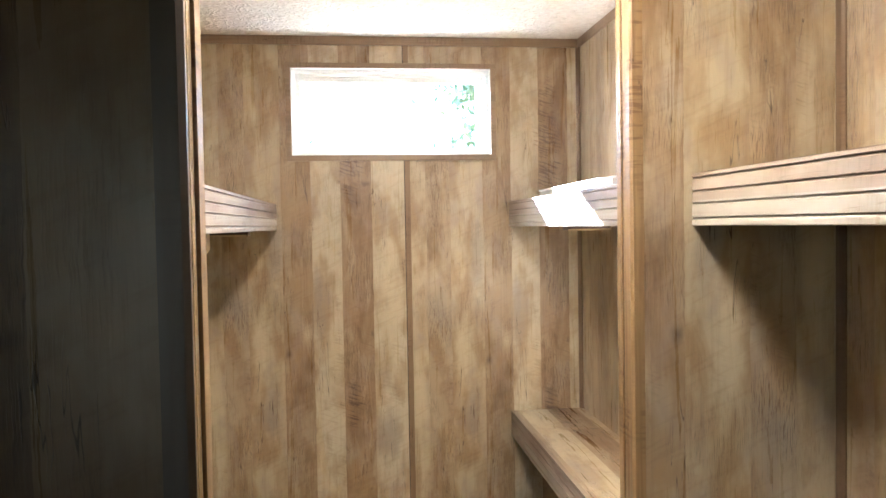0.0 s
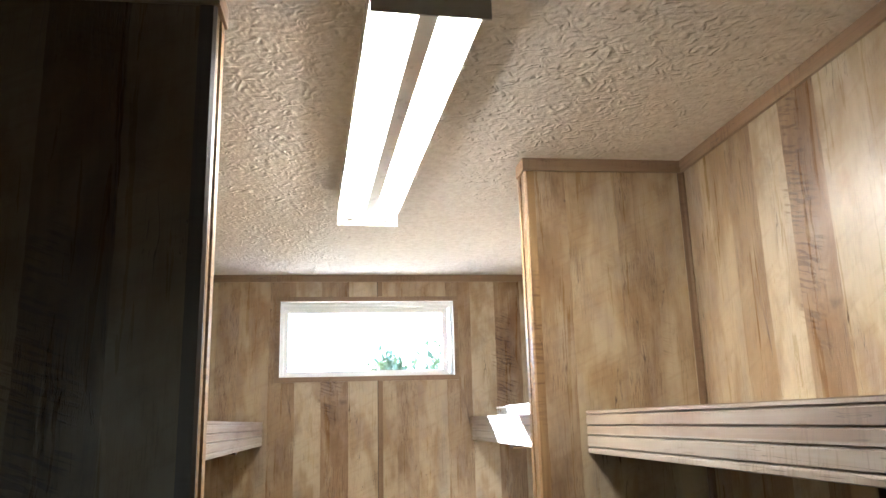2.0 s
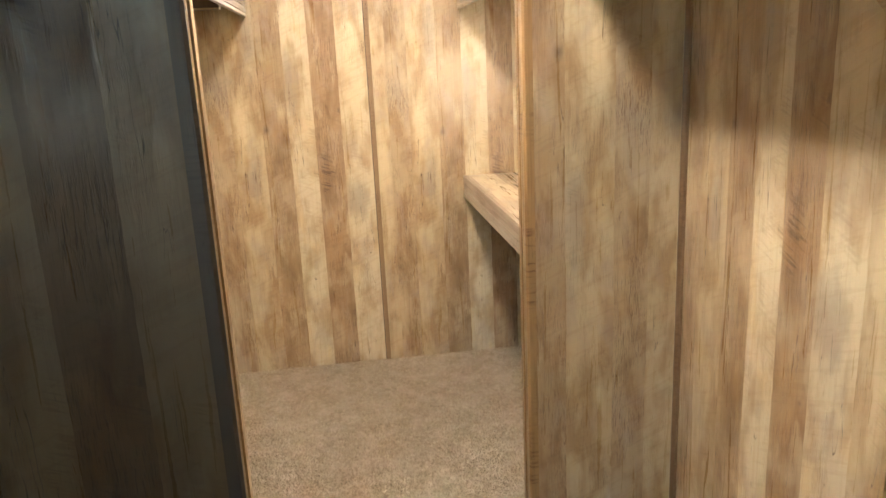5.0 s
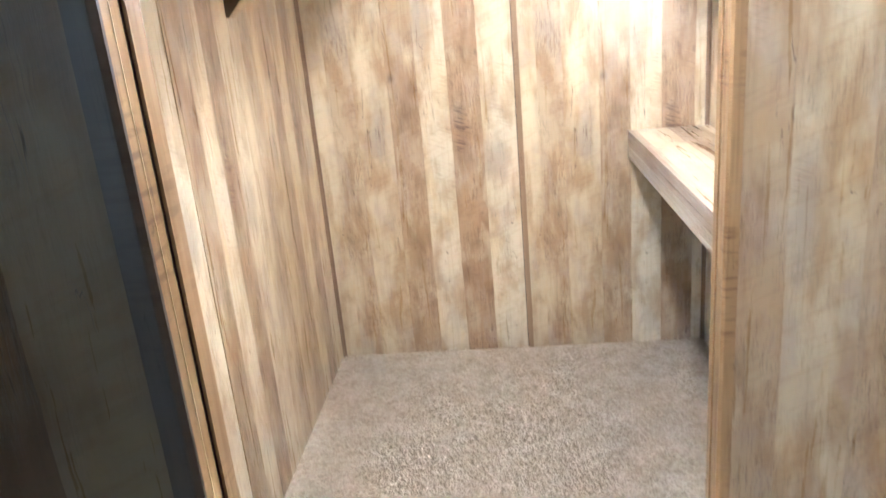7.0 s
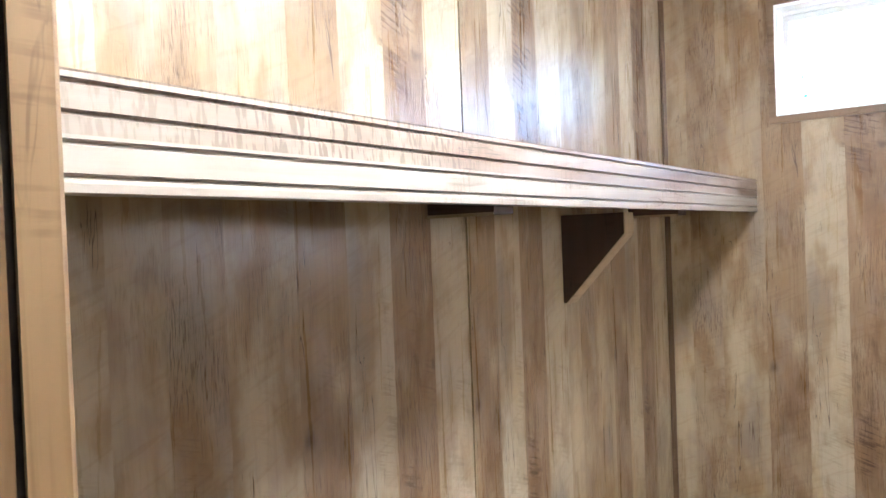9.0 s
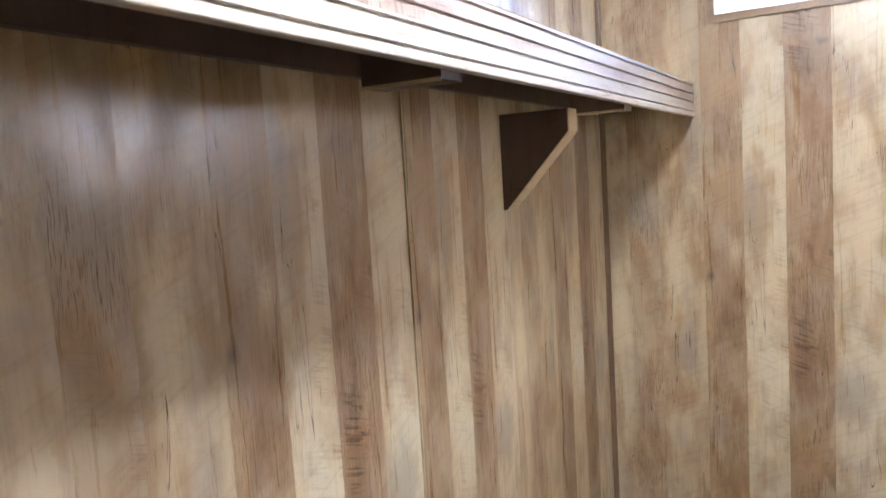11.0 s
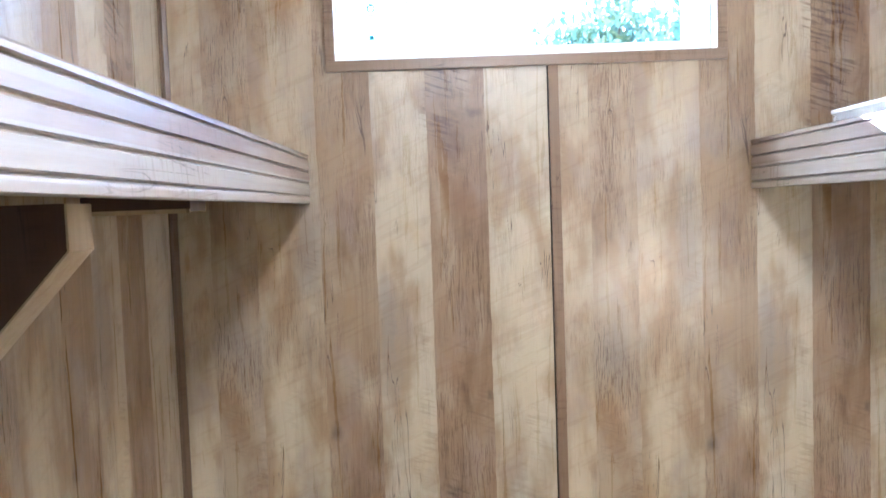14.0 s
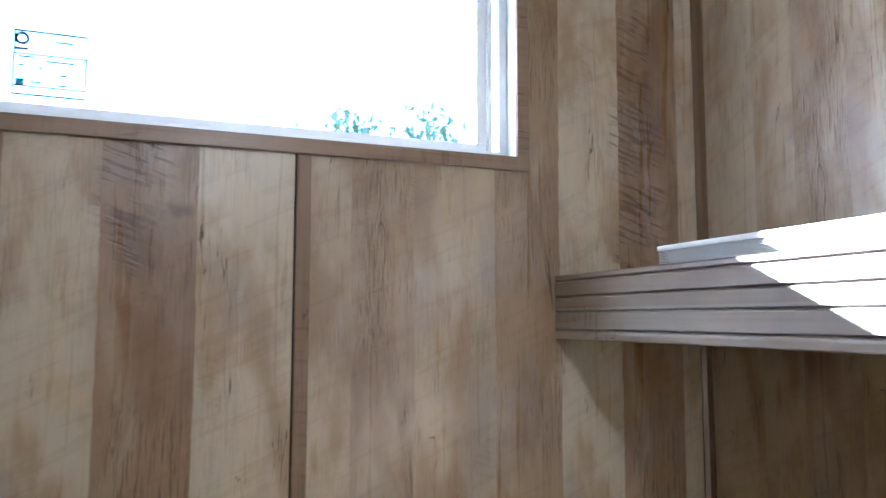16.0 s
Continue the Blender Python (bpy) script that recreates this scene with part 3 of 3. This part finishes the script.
for a, w, h in ((0.006, 0.02, 0.052), (0.04, 0.035, 0.048), (0.007, 0.008, 0.040), (0.03, 0.006, 0.038), (0.056, 0.01, 0.030), (0.022, 0.014, 0.018), (0.055, 0.012, 0.016), (0.05, 0.022, 0.076)):
    part("print_bar", boxes((LX0 + a, LX0 + a + w, LY, LY + 0.0004, LZ0 + h, LZ0 + h + 0.0024)), M_INK, sticker)


# ---------------------------------------------------------------- shelves
def flute(x_front, side, z0, z1, y0, y1):
    """The reeded front board of a shelf; side is +1 when it faces +x."""
    h = z1 - z0
    grooves = (0.09, 0.34, 0.575, 0.85)
    out = [(0.0, 0.0)]
    last = 0.0
    for g in grooves:
        out += [(-0.0006, last + 0.018), (0.0004, g - 0.020), (-0.0034, g - 0.012), (-0.0040, g + 0.004), (-0.0006, g + 0.034)]
        last = g + 0.03
    out += [(0.0, last + 0.03), (0.0, 0.985), (-0.0015, 1.0), (-0.014, 1.0), (-0.014, 0.0)]
    return prism(out, lambda p, q, s: (x_front + side * p, s, z1 - q * h), y0, y1)


def bracket(name, parent, x_wall, side, y, top):
    """A cut-off triangle of board under a shelf, against the wall."""
    d, low, nose = 0.165, 0.220, 0.050
    tri = prism([(0, 0), (d, 0), (d, -nose), (0.008, -low), (0, -low)], lambda p, q, s: (x_wall + side * p, s, top + q), y - 0.027, y + 0.027)
    b = part(name, tri, M_BRACKET, parent, "brown triangular support with pale cut edge")
    t = 0.0026
    part("edge_band", prism([(d, 0), (d + t, 0), (d + t, -nose - 0.0006), (0.0085, -low - t), (0.008, -low), (d, -nose)], lambda p, q, s: (x_wall + side * p, s, top + q), y - 0.0272, y + 0.0272), M_EDGE, b, "pale edge banding")


def shelf(label, x_wall, x_front, y0, y1, z0, z1, brackets=(), lookouts=()):
    side = 1 if x_front > x_wall else -1
    s = thing("shelf", ((x_wall + x_front) / 2, (y0 + y1) / 2, z1), label, "shelf", "closet shelves")
    back = x_front - side * 0.014
    lo, hi = sorted((x_wall + side * 0.0005, back))
    part("board", boxes((lo, hi, y0, y1, z1 - 0.020, z1 - 0.0006)), M_SHELF, s)
    part("front_trim", flute(x_front, side, z0, z1, y0, y1), M_FLUTE, s, "pale reeded front board")
    lo, hi = sorted((x_wall + side * 0.0005, x_wall + side * 0.018))
    part("wall_cleat", boxes((lo, hi, y0, y1, z1 - 0.062, z1 - 0.020), bevel=0.001), M_BRACKET, s)
    for y in lookouts:
        lo, hi = sorted((x_wall + side * 0.150, back - side * 0.0005))
        part("cross_support", boxes((lo, hi, y - 0.028, y + 0.028, z0 - 0.012, z1 - 0.020), bevel=0.001), M_BRACKET, s)
        part("support_lip", boxes((lo, hi, y - 0.030, y - 0.0285, z0 - 0.014, z0 - 0.009)), M_EDGE, s)
    for y in brackets:
        bracket("bracket", s, x_wall + side * 0.0005, side, y, z0)
    return s


shelf("long wood shelf with pale reeded front on triangular brackets", XL, -0.497, YD1, 0, S0, S1, (-0.727,), (-0.660, -1.47))
shelf("sunlit wood shelf with reeded front beside the window", XR, 0.411, YS1, 0, S0, S1, (), (-0.75,))
shelf("low wood shelf with reeded front below the sunlit one", XR, 0.411, YS1, 0, LOW0, LOW1)
shelf("wood shelf with pale reeded front over the entry bay", XN, 0.437, -4.2, YS0, S0, S1, (-2.345,), ())


# ---------------------------------------------------------------- folded blind on the sunlit shelf
def folded_blind():
    b = thing("folded_blind", (0.515, -0.56, S1), "folded white slatted window blind lying on the shelf", "blind")
    x0, x1, y0, y1 = 0.499, 0.530, -0.955, -0.150
    n = 13
    for i in range(n):
        z = S1 + 0.0002 + i * 0.0022
        out = [(x0, z), (x0 + 0.004, z + 0.0004), ((x0 + x1) / 2, z + 0.0009), (x1 - 0.004, z + 0.0004), (x1, z), (x1, z + 0.0009), ((x0 + x1) / 2, z + 0.0018), (x0, z + 0.0009)]
        part("slat", prism(out, lambda p, q, s: (p, s, q), y0 + random.uniform(0, 0.004), y1 - random.uniform(0, 0.003)), M_BLIND, b)
    part("bottom_rail", boxes((x0 - 0.002, x1 + 0.001, y0 - 0.004, y1 + 0.002, S1 + 0.0295, S1 + 0.0375), bevel=0.0025), M_BLIND, b)


folded_blind()


# ---------------------------------------------------------------- fluorescent lamp
def ceiling_lamp():
    cx, y0, y1, half = 0.0, -0.61, 0.61, 0.092
    base = Vector((-0.045, -1.745, H))
    lamp = thing("ceiling_lamp", base, "white two-tube fluorescent strip lamp, switched on", "ceiling lamp")
    turn = Matrix.Rotation(radians(3.0), 3, "Z")

    def at(x, y, z):
        return base + turn @ Vector((x, y, z))

    def shaped(outline, a, b):
        return prism(outline, lambda p, q, s: at(p, s, q), a, b)

    tray = [(-half, 0), (-half, -0.038), (-half + 0.002, -0.038), (-0.070, -0.010), (-0.034, -0.010), (-0.015, -0.056), (0.015, -0.056), (0.034, -0.010), (0.070, -0.010), (half - 0.002, -0.038), (half, -0.038), (half, 0)]
    part("housing", shaped(tray, y0 + 0.002, y1 - 0.002), M_ENAMEL, lamp)
    plate = [(-half, -0.003), (-half + 0.014, 0), (half - 0.014, 0), (half, -0.003), (half, -0.070), (-half, -0.070)]
    # the near plate's shade is put in as grey, the far plate stays white
    for a, b, paint in ((y0 - 0.002, y0 + 0.002, M_SHADED_END), (y1 - 0.002, y1 + 0.002, M_ENAMEL)):
        part("end_plate", shaped(plate, a, b), paint, lamp)
    for x in (-0.055, 0.055):
        bm = bmesh.new()
        tube(bm, at(x, y0 + 0.028, -0.034), at(x, y1 - 0.028, -0.034), 0.0185)
        t = part("tube", bm, M_TUBE, lamp, "glowing white tube")
        for a, b in ((y0 + 0.014, y0 + 0.028), (y1 - 0.028, y1 - 0.014)):
            bm = bmesh.new()
            tube(bm, at(x, a, -0.034), at(x, b, -0.034), 0.0187)
            part("cap", bm, M_PIN, t)
        for a, b in ((y0 + 0.002, y0 + 0.014), (y1 - 0.014, y1 - 0.002)):
            hold = [(-0.021, 0), (0.021, 0), (0.021, -0.036), (0.018, -0.050), (0.010, -0.058), (-0.010, -0.058), (-0.018, -0.050), (-0.021, -0.036)]
            part("lampholder", shaped([(x + p, q) for p, q in hold], a, b), M_ENAMEL, lamp)


ceiling_lamp()


# ---------------------------------------------------------------- outdoors
bm = bmesh.new()
for x, y in ((-900, -900), (900, -900), (900, 900), (-900, 900)):
    bm.verts.new((x, y, -0.75))
bm.faces.new(bm.verts[:])
setting("ground", bm, M_GROUND, "sunlit dry grass around the house", "ground")


def tree(x, y, height, seed):
    rnd = random.Random(seed)
    t = thing("tree", (x, y, -0.75), "leafy green tree beyond the window", "tree", "trees outside the window")
    bm = bmesh.new()
    base = Vector((x, y, -0.75))
    top = base + Vector((rnd.uniform(-0.3, 0.3), rnd.uniform(-0.3, 0.3), height * 0.8))
    tube(bm, base, base.lerp(top, 0.5), height * 0.03, height * 0.02, 10)
    tube(bm, base.lerp(top, 0.5), top, height * 0.02, height * 0.006, 10)
    tips = [top]
    for i in range(16):
        a = rnd.uniform(0, math.tau)
        root = base.lerp(top, rnd.uniform(0.3, 0.92))
        tip = root + Vector((math.cos(a), math.sin(a), rnd.uniform(0.2, 0.9))) * height * rnd.uniform(0.14, 0.27)
        tube(bm, root, tip, height * 0.009, height * 0.003, 6)
        tips += [tip, root.lerp(tip, 0.6)]
    part("trunk", bm, M_BARK, t)
    for name, mat, count in (("crown", M_LEAF, 2600), ("inner_crown", M_LEAF_IN, 1400)):
        verts, faces = [], []
        for i in range(count):
            c = rnd.choice(tips) + Vector((rnd.gauss(0, 1), rnd.gauss(0, 1), rnd.gauss(0, 0.8))) * height * 0.06
            q = Euler((rnd.uniform(0, 6), rnd.uniform(0, 6), rnd.uniform(0, 6))).to_matrix()
            s = rnd.uniform(0.12, 0.24)
            k = len(verts)
            verts += [c + q @ Vector(v) * s for v in ((-1, 0, 0), (0, -0.5, 0.12), (1, 0, 0), (0, 0.5, 0.12))]
            faces.append((k, k + 1, k + 2, k + 3))
        data = bpy.data.meshes.new(name)
        data.from_pydata([tuple(v) for v in verts], [], faces)
        data.materials.append(mat)
        ob = new(name, data)
        ob.parent = t
        ob.matrix_parent_inverse = Matrix.Translation(t.location).inverted()


for x, y, h, seed in ((8.9, 24.0, 11.5, 1), (6.0, 26.0, 9.7, 2), (2.4, 31.0, 5.4, 3), (-1.6, 33.0, 5.0, 4), (12.6, 28.0, 9.0, 5), (-7.0, 36.0, 5.2, 6), (4.4, 34.0, 5.8, 7)):
    tree(x, y, h, seed)


# ---------------------------------------------------------------- carpet pile where the floor is walked past
def pile(x0, x1, y0, y1, count):
    rng = np.random.default_rng(4)
    c = np.stack([rng.uniform(x0, x1, count), rng.uniform(y0, y1, count), np.full(count, -0.001)], 1)
    lean = rng.normal(0, 0.0035, (count, 3)) * (1, 1, 0)
    turn = rng.uniform(0, math.tau, count)
    side = np.stack([np.cos(turn), np.sin(turn), np.zeros(count)], 1) * rng.uniform(0.0012, 0.0024, count)[:, None]
    tall = np.stack([np.zeros(count), np.zeros(count), rng.uniform(0.005, 0.010, count)], 1)
    v = np.stack([c - side, c + side, c + side * 0.5 + lean + tall, c - side * 0.5 + lean + tall], 1).reshape(-1, 3)
    data = bpy.data.meshes.new("carpet_pile")
    f = np.arange(count * 4).reshape(-1, 4)
    data.from_pydata(v.tolist(), [], f.tolist())
    data.materials.append(M_CARPET)
    return tagged(new("carpet_pile", data), "short beige tufts of the cut-pile carpet", "carpet", kind="stuff")


pile(XL + 0.004, XR - 0.004, -1.9, -0.003, 110000)
